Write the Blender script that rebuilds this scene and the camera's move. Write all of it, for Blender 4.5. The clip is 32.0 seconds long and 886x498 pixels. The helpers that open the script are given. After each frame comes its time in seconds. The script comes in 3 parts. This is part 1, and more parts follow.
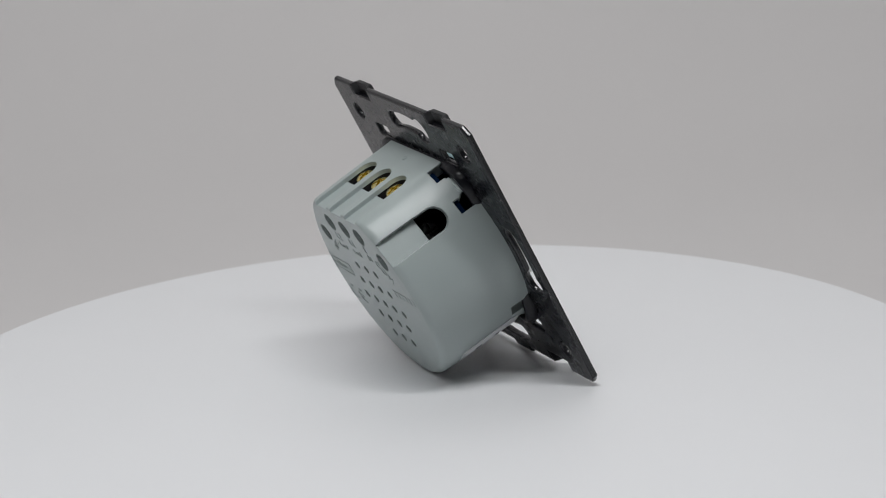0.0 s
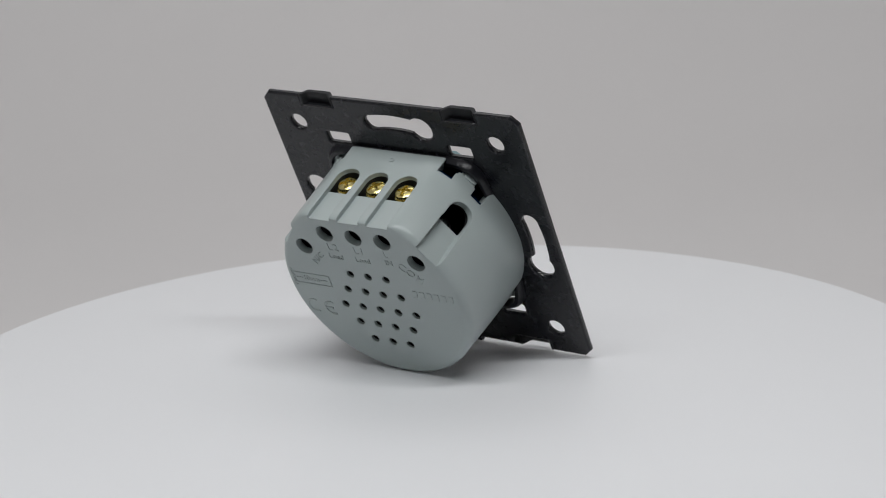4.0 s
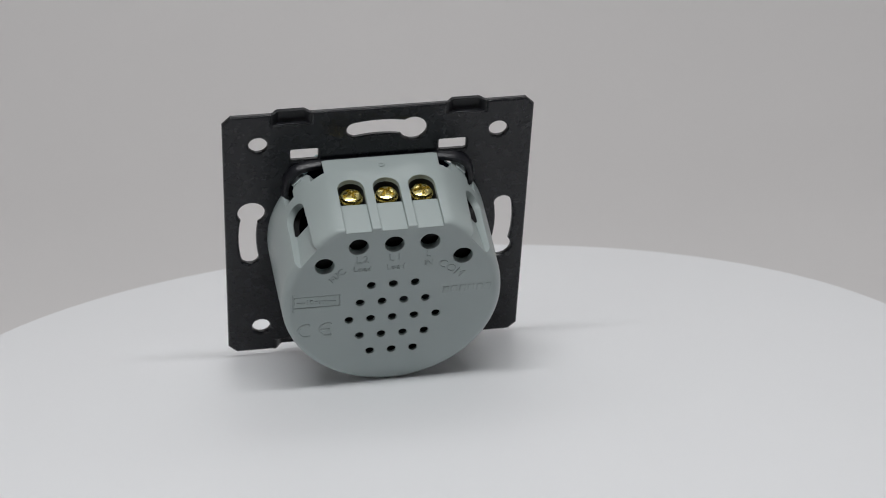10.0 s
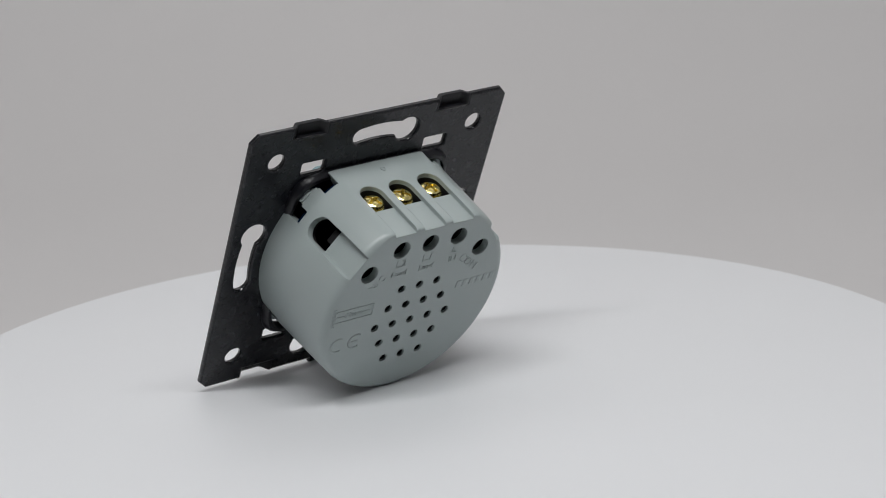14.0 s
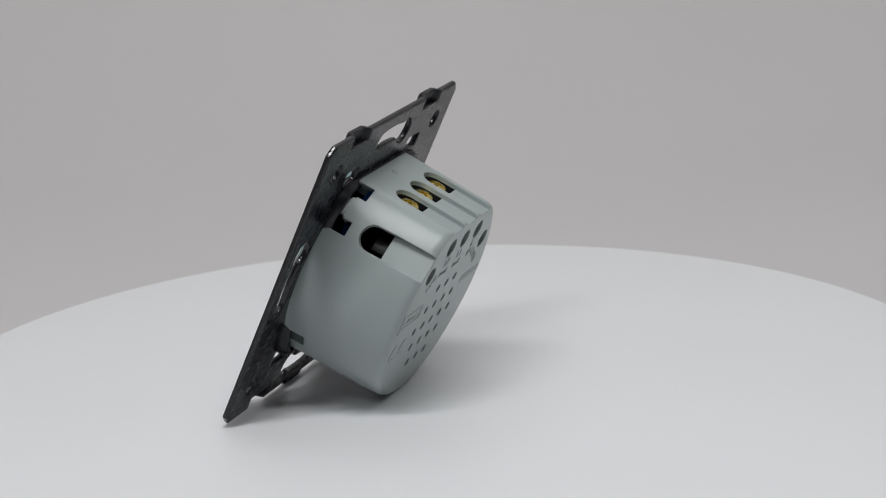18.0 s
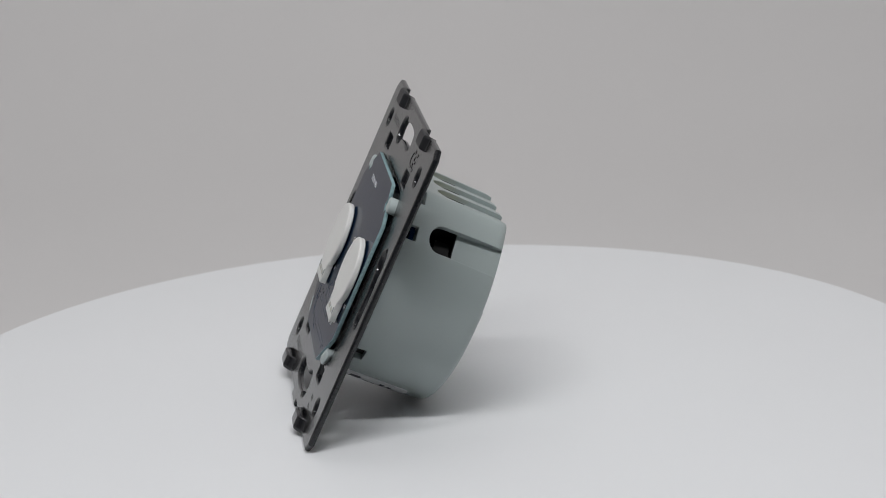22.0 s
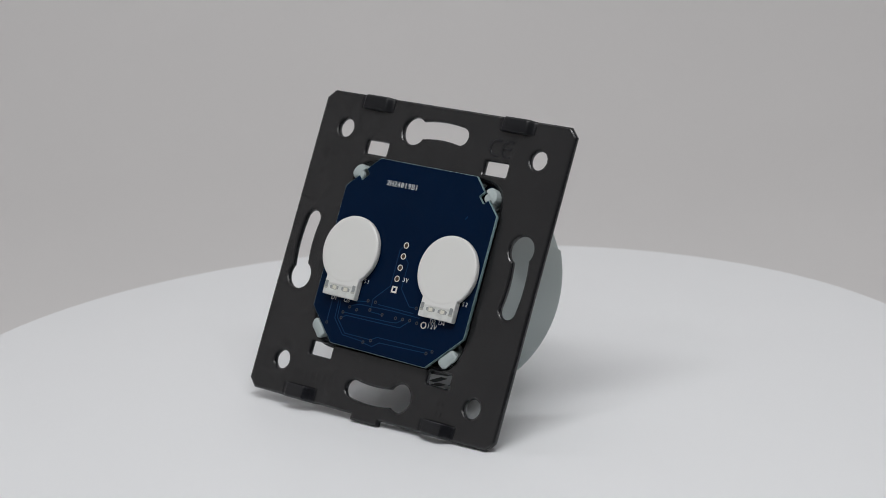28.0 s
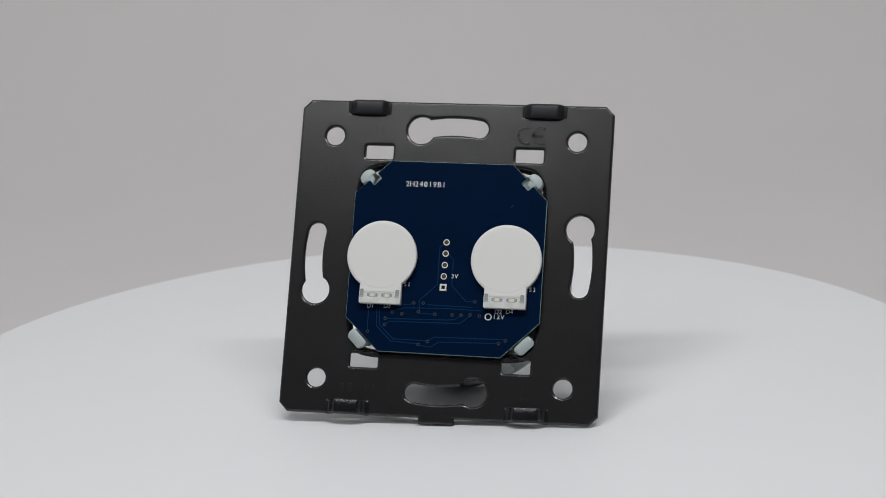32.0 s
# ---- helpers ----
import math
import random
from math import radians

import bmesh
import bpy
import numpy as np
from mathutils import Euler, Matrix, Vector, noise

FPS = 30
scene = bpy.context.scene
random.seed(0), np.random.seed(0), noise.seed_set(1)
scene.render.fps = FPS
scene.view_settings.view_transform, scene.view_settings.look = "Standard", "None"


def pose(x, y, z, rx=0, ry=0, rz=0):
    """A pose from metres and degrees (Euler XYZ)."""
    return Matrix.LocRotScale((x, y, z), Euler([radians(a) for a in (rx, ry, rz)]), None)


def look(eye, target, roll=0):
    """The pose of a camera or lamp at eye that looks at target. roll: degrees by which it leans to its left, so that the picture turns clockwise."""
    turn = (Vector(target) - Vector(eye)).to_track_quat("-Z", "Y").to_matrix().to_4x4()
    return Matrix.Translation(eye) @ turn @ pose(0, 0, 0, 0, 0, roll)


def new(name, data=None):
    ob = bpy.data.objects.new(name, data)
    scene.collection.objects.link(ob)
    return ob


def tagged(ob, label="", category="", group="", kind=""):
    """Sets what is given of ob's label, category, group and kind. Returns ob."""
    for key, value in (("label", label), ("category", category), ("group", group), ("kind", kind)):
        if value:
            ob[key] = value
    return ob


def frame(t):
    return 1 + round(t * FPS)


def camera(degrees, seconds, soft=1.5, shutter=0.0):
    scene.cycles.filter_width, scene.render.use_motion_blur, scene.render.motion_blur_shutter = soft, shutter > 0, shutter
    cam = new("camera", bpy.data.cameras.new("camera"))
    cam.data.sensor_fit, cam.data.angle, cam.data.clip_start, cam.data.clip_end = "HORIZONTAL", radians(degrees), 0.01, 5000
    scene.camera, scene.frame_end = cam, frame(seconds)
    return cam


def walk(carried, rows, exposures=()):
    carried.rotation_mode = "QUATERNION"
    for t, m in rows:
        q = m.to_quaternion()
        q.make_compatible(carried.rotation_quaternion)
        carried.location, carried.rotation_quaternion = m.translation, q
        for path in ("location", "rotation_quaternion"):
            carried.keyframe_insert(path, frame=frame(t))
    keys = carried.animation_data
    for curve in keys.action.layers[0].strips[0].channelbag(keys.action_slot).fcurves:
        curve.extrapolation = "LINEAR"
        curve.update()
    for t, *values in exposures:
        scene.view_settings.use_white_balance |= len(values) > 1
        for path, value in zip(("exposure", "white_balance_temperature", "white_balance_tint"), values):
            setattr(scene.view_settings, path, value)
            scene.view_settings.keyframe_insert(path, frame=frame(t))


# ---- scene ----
cam = camera(22.81, 32.0, soft=0.85)
EYE = pose(0.0, -0.49821, 0.16622, 74.903, 2.637, -1.330)
cam.data.dof.use_dof, cam.data.dof.focus_distance, cam.data.dof.aperture_fstop = True, 0.485, 40.0
walk(cam, [(0.0, EYE), (32.0, EYE)])

MM = 0.001

# ---- light ----
world = bpy.data.worlds.new("studio_dark")
world.use_nodes = True
world.node_tree.nodes["Background"].inputs[0].default_value = (0.9, 0.95, 1.0, 1)
world.node_tree.nodes["Background"].inputs[1].default_value = 0.02
scene.world = world


def area_lamp(name, m, sx, sy, watts, color):
    data = bpy.data.lights.new(name, "AREA")
    data.shape, data.size, data.size_y = "RECTANGLE", sx, sy
    data.energy, data.color = watts, color
    ob = new(name, data)
    ob.matrix_world = m
    return ob


area_lamp("tent_top_light", look((0.0, 0.42, 0.76), (0.0, 0.72, 0.0)), 0.80, 0.50, 1.72, (0.985, 0.99, 1.0))
area_lamp("led_bar_light", look((0.0, -0.24, 0.53), (0.0, -0.02, 0.0)), 0.52, 0.045, 2.08, (0.985, 0.99, 1.0))
area_lamp("room_lamp", look((-0.52, -0.77, 0.98), (0.0, 0.0, 0.03)), 0.52, 0.05, 1.15, (0.98, 0.99, 1.0))
scene.view_settings.exposure = 0.0


# ---- materials ----
def shader(name, color, rough=0.5, metal=0.0, var=0.0, var_scale=60.0, grain=0.0, grain_scale=2500.0,
           rough_var=0.0, bevel=0.0, ior=1.5, depth=0.0001):
    mat = bpy.data.materials.new(name)
    mat.use_nodes = True
    nt = mat.node_tree
    b = nt.nodes["Principled BSDF"]
    b.inputs["Base Color"].default_value = (*color, 1)
    b.inputs["Roughness"].default_value = rough
    b.inputs["Metallic"].default_value = metal
    b.inputs["IOR"].default_value = ior
    co = nt.nodes.new("ShaderNodeTexCoord")

    def noisy(scale, detail):
        n = nt.nodes.new("ShaderNodeTexNoise")
        n.inputs["Scale"].default_value = scale
        n.inputs["Detail"].default_value = detail
        nt.links.new(co.outputs["Object"], n.inputs["Vector"])
        return n

    if var:
        n = noisy(var_scale, 5)
        mix = nt.nodes.new("ShaderNodeMix")
        mix.data_type = "RGBA"
        mix.inputs[6].default_value = (*[v * (1 - var) for v in color], 1)
        mix.inputs[7].default_value = (*[min(1, v * (1 + var)) for v in color], 1)
        nt.links.new(n.outputs["Fac"], mix.inputs[0])
        nt.links.new(mix.outputs[2], b.inputs["Base Color"])
    if rough_var:
        n = noisy(var_scale * 4, 4)
        ramp = nt.nodes.new("ShaderNodeMapRange")
        ramp.inputs[3].default_value = max(0.02, rough - rough_var)
        ramp.inputs[4].default_value = min(1.0, rough + rough_var)
        nt.links.new(n.outputs["Fac"], ramp.inputs[0])
        nt.links.new(ramp.outputs[0], b.inputs["Roughness"])
    last = None
    if bevel:
        last = nt.nodes.new("ShaderNodeBevel")
        last.samples = 4
        last.inputs["Radius"].default_value = bevel
    if grain:
        n = noisy(grain_scale, 1)
        bump = nt.nodes.new("ShaderNodeBump")
        bump.inputs["Strength"].default_value = grain
        bump.inputs["Distance"].default_value = depth
        nt.links.new(n.outputs["Fac"], bump.inputs["Height"])
        if last:
            nt.links.new(last.outputs[0], bump.inputs["Normal"])
        last = bump
    if last:
        nt.links.new(last.outputs[0], b.inputs["Normal"])
    return mat


CLOTH = shader("tent_cloth", (0.69, 0.677, 0.674), 0.9, var=0.02, var_scale=6, grain=0.1, grain_scale=900)
ROOM = shader("dark_room_cloth", (0.045, 0.045, 0.048), 0.9, var=0.1, var_scale=8)
DISC = shader("satin_white_plastic", (0.785, 0.795, 0.81), 0.42, var=0.012, var_scale=25, rough_var=0.05, grain=0.05, grain_scale=1500, ior=1.32)
STEEL = shader("black_powder_coat", (0.0105, 0.011, 0.0145), 0.27, var=0.1, var_scale=120, rough_var=0.03, grain=0.06,
               grain_scale=900, bevel=0.00025, ior=1.42)
STEEL_FRONT = shader("black_orange_peel_coat", (0.019, 0.019, 0.020), 0.17, var=0.15, var_scale=120, grain=1.0,
                     grain_scale=3500, bevel=0.0002, depth=0.000023, ior=1.55)
STEEL_EDGE = shader("black_glossy_edge_coat", (0.013, 0.0135, 0.016), 0.16, var=0.15, var_scale=200, rough_var=0.05, grain=0.4,
                    grain_scale=1500, bevel=0.00025, depth=0.00005)
STEEL_LUMPY = shader("black_thick_coat", (0.0105, 0.011, 0.0145), 0.33, var=0.1, var_scale=120, rough_var=0.06, grain=0.8,
                     grain_scale=1100, bevel=0.0003, depth=0.00015, ior=1.4)
STEEL_MATT = shader("black_smooth_matt_coat", (0.0095, 0.010, 0.012), 0.42, var=0.12, var_scale=150, rough_var=0.06, grain=0.2,
                    grain_scale=2500, bevel=0.0003, ior=1.36)
GREY = shader("grey_plastic", (0.365, 0.416, 0.411), 0.32, var=0.04, var_scale=90, rough_var=0.06, grain=0.12,
              grain_scale=5000, bevel=0.00036)
CLIPGREY = shader("pale_grey_plastic", (0.42, 0.48, 0.48), 0.4, var=0.04, var_scale=200, grain=0.1, grain_scale=4000, bevel=0.0003)
# for black parts, and as painted shade in the housing's recesses and openings
DARK = shader("black_plastic_and_shade", (0.012, 0.012, 0.013), 0.45, var=0.2, var_scale=200)
BLOCK = shader("glossy_black_plastic", (0.026, 0.026, 0.027), 0.3, var=0.2, var_scale=200, bevel=0.0003)
BRASS = shader("yellow_brass", (0.90, 0.77, 0.33), 0.26, 1.0, var=0.12, var_scale=900, rough_var=0.06, bevel=0.00005)
MASK = shader("blue_solder_mask", (0.0018, 0.0100, 0.033), 0.13, var=0.18, var_scale=70, rough_var=0.03, grain=0.04, grain_scale=3000, ior=1.15)
FIBRE = shader("board_edge_fibre", (0.21, 0.32, 0.34), 0.6, var=0.7, var_scale=1600)
TRACE = shader("covered_copper_trace", (0.0052, 0.031, 0.088), 0.16, var=0.1, ior=1.27)
SILK = shader("white_silkscreen", (0.78, 0.80, 0.82), 0.6, var=0.05, var_scale=500)
WHITE = shader("milky_acrylic", (0.79, 0.79, 0.768), 0.3, var=0.012, var_scale=150, bevel=0.0004)
CLEAR = shader("frosted_acrylic", (0.68, 0.695, 0.67), 0.3, var=0.28, var_scale=520, bevel=0.0003)
HOLE = shader("brown_hole_wall", (0.05, 0.027, 0.014), 0.5, var=0.3, var_scale=900)
TIN = shader("tinned_copper", (0.80, 0.78, 0.74), 0.3, 0.25, var=0.15, var_scale=1500)
SOLDER = shader("dull_solder", (0.33, 0.35, 0.35), 0.4, 0.3, var=0.2, var_scale=1500)
VIA = shader("covered_via", (0.040, 0.044, 0.056), 0.2, var=0.2, var_scale=1500, ior=1.2)
LED = shader("led_lens", (0.78, 0.76, 0.67), 0.25, var=0.1, var_scale=900)
LEDRIM = shader("grey_translucent_resin", (0.46, 0.46, 0.42), 0.35, var=0.2, var_scale=1200)
DULL = shader("dull_dark_steel", (0.16, 0.165, 0.155), 0.4, 0.8, var=0.2, var_scale=900)
PAPER = shader("label_paper", (0.72, 0.73, 0.74), 0.5, var=0.04, var_scale=300)
INK = shader("label_ink", (0.06, 0.065, 0.07), 0.5, var=0.1)


# ---- mesh tools; all lengths in millimetres ----
def to_object(name, mesh, mat, parent=None, label="", smooth=35):
    if not mesh.materials:
        for m in (mat if isinstance(mat, (list, tuple)) else [mat]):
            mesh.materials.append(m)
    if smooth:
        mesh.shade_smooth()
        mesh.set_sharp_from_angle(angle=radians(smooth))
    ob = new(name, mesh)
    ob.parent = parent
    if label:
        tagged(ob, label)
    return ob


def part(name, bm, mat, parent=None, label="", smooth=35):
    mesh = bpy.data.meshes.new(name)
    bmesh.ops.scale(bm, vec=(MM, MM, MM), verts=bm.verts)
    bm.normal_update()
    bm.to_mesh(mesh)
    bm.free()
    return to_object(name, mesh, mat, parent, label, smooth)


def add_prism(bm, pts, z0, z1, m=None):
    """A prism on the outline pts (x, y), from z0 to z1."""
    lo = [bm.verts.new((x, y, z0)) for x, y in pts]
    hi = [bm.verts.new((x, y, z1)) for x, y in pts]
    n = len(pts)
    fs = [bm.faces.new(hi), bm.faces.new(lo[::-1])]
    fs += [bm.faces.new((lo[i], lo[(i + 1) % n], hi[(i + 1) % n], hi[i])) for i in range(n)]
    if m is not None:
        bmesh.ops.transform(bm, matrix=m, verts=lo + hi)
    bmesh.ops.recalc_face_normals(bm, faces=fs)
    return fs


def add_loft(bm, rings, closed=False):
    """Skin between rings of equally many points; ends capped, or the last ring joined to the first."""
    vs = [[bm.verts.new(p) for p in r] for r in rings]
    n = len(vs[0])
    fs = []
    pairs = list(zip(vs, vs[1:])) + ([(vs[-1], vs[0])] if closed else [])
    for a, b in pairs:
        fs += [bm.faces.new((a[i], a[(i + 1) % n], b[(i + 1) % n], b[i])) for i in range(n)]
    if not closed:
        fs += [bm.faces.new(vs[0][::-1]), bm.faces.new(vs[-1])]
    bmesh.ops.recalc_face_normals(bm, faces=fs)
    return fs


def circle(cx, cy, r, n=32, a0=0.0, a1=360.0):
    full = abs(a1 - a0) >= 360
    k = n if full else n + 1
    return [(cx + r * math.cos(radians(a0 + (a1 - a0) * i / n)), cy + r * math.sin(radians(a0 + (a1 - a0) * i / n))) for i in range(k)]


def rect(x0, y0, x1, y1, r=0.0, n=5):
    if not r:
        return [(x0, y0), (x1, y0), (x1, y1), (x0, y1)]
    out = []
    for cx, cy, a in ((x1 - r, y0 + r, -90), (x1 - r, y1 - r, 0), (x0 + r, y1 - r, 90), (x0 + r, y0 + r, 180)):
        out += circle(cx, cy, r, n, a, a + 90)
    return out


def add_ring(bm, cx, cy, r0, r1, z0, z1, n=20):
    sec = ((r0, z0), (r1, z0), (r1, z1), (r0, z1))
    rings = [[(cx + r * math.cos(a), cy + r * math.sin(a), z) for a in [2 * math.pi * i / n for i in range(n)]] for r, z in sec]
    return add_loft(bm, rings, closed=True)


def add_line(bm, pts, width, z0, z1):
    """A thin raised strip along pts."""
    for (xa, ya), (xb, yb) in zip(pts, pts[1:]):
        d = Vector((xb - xa, yb - ya)).normalized() * (width / 2)
        nx, ny = -d.y, d.x
        add_prism(bm, [(xa - d.x * 0.6 + nx, ya - d.y * 0.6 + ny), (xa - d.x * 0.6 - nx, ya - d.y * 0.6 - ny),
                       (xb + d.x * 0.6 - nx, yb + d.y * 0.6 - ny), (xb + d.x * 0.6 + nx, yb + d.y * 0.6 + ny)], z0, z1)


def baked(ob):
    """The mesh of ob with its modifiers or its curve turned to faces; ob goes."""
    bpy.context.view_layer.update()
    mesh = bpy.data.meshes.new_from_object(ob.evaluated_get(bpy.context.evaluated_depsgraph_get()))
    data = ob.data
    bpy.data.objects.remove(ob)
    if isinstance(data, bpy.types.Curve):
        bpy.data.curves.remove(data)
    return mesh


def sheet(outlines, z0, z1, bevel=0.15):
    """A flat sheet cut to the first outline, with the others as holes; its edges slightly rounded. Returns a mesh in millimetres."""
    cu = bpy.data.curves.new("cut", "CURVE")
    cu.dimensions, cu.fill_mode = "2D", "BOTH"
    cu.extrude, cu.bevel_depth, cu.bevel_resolution, cu.offset = (z1 - z0) / 2 - bevel, bevel, 1, -bevel
    for pts in outlines:
        s = cu.splines.new("POLY")
        s.points.add(len(pts) - 1)
        for p, (x, y) in zip(s.points, pts):
            p.co = (x, y, 0, 1)
        s.use_cyclic_u = True
    mesh = baked(new("cut", cu))
    bm = bmesh.new()
    bm.from_mesh(mesh)
    bpy.data.meshes.remove(mesh)
    bmesh.ops.remove_doubles(bm, verts=bm.verts, dist=0.003)
    bmesh.ops.translate(bm, vec=(0, 0, (z0 + z1) / 2), verts=bm.verts)
    bmesh.ops.recalc_face_normals(bm, faces=bm.faces)
    return bm


def words(text, size, m, deep=0.12, spread=1.0, thin=0.0):
    """Raised letters, centred, in millimetres, laid by m."""
    cu = bpy.data.curves.new("words", "FONT")
    cu.body, cu.size, cu.extrude, cu.align_x, cu.align_y = text, size, deep, "CENTER", "CENTER"
    cu.space_character, cu.resolution_u, cu.offset = spread, 3, -thin
    mesh = baked(new("words", cu))
    bm = bmesh.new()
    bm.from_mesh(mesh)
    bpy.data.meshes.remove(mesh)
    bmesh.ops.transform(bm, matrix=m, verts=bm.verts)
    return bm


def printed(text, size, m, pitch):
    """Evenly pitched print with a slashed nought, centred, laid by m."""
    all_bm = bmesh.new()
    for i, ch in enumerate(text):
        x = (i - (len(text) - 1) / 2) * pitch * size
        bm = words(ch, size, pose(x, 0, 0), 0.03, 1.0, 0.002 * size)
        w = size * 0.05
        if ch == "0":
            add_line(bm, [(x - w * 2.2, -w * 3.4), (x + w * 2.2, w * 3.4)], w * 1.3, -0.03, 0.03)
        mesh = bpy.data.meshes.new("letter")
        bm.to_mesh(mesh)
        bm.free()
        all_bm.from_mesh(mesh)
        bpy.data.meshes.remove(mesh)
    bmesh.ops.transform(all_bm, matrix=m, verts=all_bm.verts)
    return all_bm


def ce_mark(h, m, deep, wide=0.13, gap=1.17):
    """The two round letters of the conformity mark, h high."""
    bm = bmesh.new()
    r = h / 2
    for x, tongue in ((-h * gap * 0.53, False), (h * gap * 0.47, True)):
        out = circle(x, 0, r, 18, 60, 300)
        inn = circle(x, 0, r - h * wide, 18, 300, 60)
        add_prism(bm, out + inn, -deep, deep)
        if tongue:
            add_prism(bm, rect(x - r + h * wide * 0.5, -h * wide / 2, x + r * 0.25, h * wide / 2), -deep, deep)
    bmesh.ops.transform(bm, matrix=m, verts=bm.verts)
    return bm


def cut_away(bm, cutters):
    """bm less each of the cutters (bmeshes), by exact booleans. Returns a bmesh."""
    def lump(b):
        me = bpy.data.meshes.new("lump")
        b.to_mesh(me)
        b.free()
        return new("lump", me)

    body = lump(bm)
    tools = []
    for c in cutters:
        tool = lump(c)
        tools.append(tool)
        mod = body.modifiers.new("cut", "BOOLEAN")
        mod.operation, mod.solver, mod.object = "DIFFERENCE", "EXACT", tool
    mesh = baked(body)
    for tool in tools:
        bpy.data.objects.remove(tool)
    out = bmesh.new()
    out.from_mesh(mesh)
    bpy.data.meshes.remove(mesh)
    return out


BACK = Matrix(((-1, 0, 0, 0), (0, 1, 0, 0), (0, 0, -1, 0), (0, 0, 0, 1)))   # faces the back of the module


def on_back(x, y, z, turn=0.0):
    return Matrix.Translation((x, y, z)) @ BACK @ pose(0, 0, 0, 0, 0, turn)


# ---- the studio ----
def studio():
    x0, x1, y0, y1, z0, z1, t = -0.62, 0.62, -0.34, 0.85, -0.06, 0.86, 0.01
    r0, rx = -1.5, 1.3

    def slab(name, a, b, label, mat=CLOTH):
        bm = bmesh.new()
        add_prism(bm, rect(a[0] / MM, a[1] / MM, b[0] / MM, b[1] / MM), a[2] / MM, b[2] / MM)
        return tagged(part(name, bm, mat, None, label, smooth=False), category="wall", kind="structure")

    slab("wall_tent_a", (x0 - t, y0, z0), (x0, y1, z1), "plain pale grey cloth side wall of a light tent")
    slab("wall_tent_b", (x1, y0, z0), (x1 + t, y1, z1), "plain pale grey cloth side wall of a light tent")
    slab("ceiling_tent", (x0 - t, y0, z1), (x1 + t, y1 + t, z1 + t), "plain pale cloth ceiling of a light tent")
    slab("floor", (-rx, r0, z0 - 0.03), (rx, y1 + 0.1, z0 - 0.01), "plain dark table under the light tent", ROOM)
    slab("wall_room_front", (-rx, r0 - t, z0 - 0.03), (rx, r0, 1.3), "plain dark room wall", ROOM)
    slab("wall_room_a", (-rx - t, r0, z0 - 0.03), (-rx, y1 + 0.1, 1.3), "plain dark room wall", ROOM)
    slab("wall_room_b", (rx, r0, z0 - 0.03), (rx + t, y1 + 0.1, 1.3), "plain dark room wall", ROOM)
    slab("wall_room_back", (-rx, y1 + 0.1, z0 - 0.03), (rx, y1 + 0.1 + t, 1.3), "plain dark room wall", ROOM)
    slab("ceiling_room", (-rx - t, r0 - t, 1.3), (rx + t, y1 + 0.12, 1.3 + t), "plain dark room ceiling", ROOM)
    # back cloth, swept up from the floor in a wide curve
    bm = bmesh.new()
    r = 420.0
    line = [(y1 / MM - r + r * math.sin(radians(a)), z0 / MM + 1 + r - r * math.cos(radians(a))) for a in range(0, 91, 3)]
    line = [(y0 / MM, z0 / MM + 1)] + line + [(y1 / MM, z1 / MM)]
    poly = line + [(y1 / MM + 6, z1 / MM), (y1 / MM + 6, z0 / MM - 6), (line[0][0], z0 / MM - 6)]
    add_prism(bm, [(y, z) for y, z in poly], x0 / MM, x1 / MM, Matrix(((0, 0, 1, 0), (1, 0, 0, 0), (0, 1, 0, 0), (0, 0, 0, 1))))
    tagged(part("backdrop", bm, CLOTH, None, "seamless plain warm grey backdrop cloth"), category="backdrop", kind="structure")


def turntable():
    r, n = 127.94, 192

    def turned(sec):
        bm = bmesh.new()
        add_loft(bm, [[(q * math.cos(2 * math.pi * i / n), q * math.sin(2 * math.pi * i / n), z) for i in range(n)] for q, z in sec])
        return bm

    top = [(0.01, -8.0), (r - 2, -8.0), (r - 0.6, -6.5), (r - 0.2, -3.5)]
    top += [(r - 1.2 + 1.2 * math.cos(radians(a)), -1.2 + 1.2 * math.sin(radians(a))) for a in range(0, 91, 15)]
    top += [(0.01, 0.0)]
    foot = [(0.01, -59.0), (r - 13, -59.0), (r - 11, -57.5), (r - 11, -10.0), (r - 14, -8.0), (0.01, -8.0)]
    base = new("turntable")
    base.location = (0.00108, -0.00471, 0.0)
    tagged(base, "round satin white display turntable with a smooth top", "turntable")
    part("platter", turned(top), DISC, base)
    part("drum", turned(foot), DISC, base)
    return base


# ---- the switch module: x to the right and y up on its front, z out of the front ----
HALF = 36.4
TOP, BOTTOM = 36.7, -36.2


def keyhole(base):
    """A curved slot with a round end."""
    R, w, rc = 31.1, 2.05, 3.2
    a_end, a_c = base - 10.2, base + 14.9
    cx, cy = R * math.cos(radians(a_c)), R * math.sin(radians(a_c))

    def meet(q):
        return math.degrees(math.acos((R * R + q * q - rc * rc) / (2 * R * q)))

    d_out, d_in = meet(R + w), meet(R - w)
    pts = circle(R * math.cos(radians(a_end)), R * math.sin(radians(a_end)), w, 10, a_end - 180, a_end)
    arc = circle(0, 0, R + w, 14, a_end, a_c - d_out)
    back = circle(0, 0, R - w, 14, a_c - d_in, a_end)
    b0 = math.degrees(math.atan2(arc[-1][1] - cy, arc[-1][0] - cx))
    b1 = math.degrees(math.atan2(back[0][1] - cy, back[0][0] - cx))
    while b1 < b0:
        b1 += 360
    return pts + arc[1:] + circle(cx, cy, rc, 26, b0, b1)[1:-1] + back[:-1]


def superellipse(a, n, k, z):
    out = []
    for i in range(k):
        t = 2 * math.pi * i / k
        c, s = math.cos(t), math.sin(t)
        out.append((a * math.copysign(abs(c) ** (2 / n), c), a * math.copysign(abs(s) ** (2 / n), s), z))
    return out


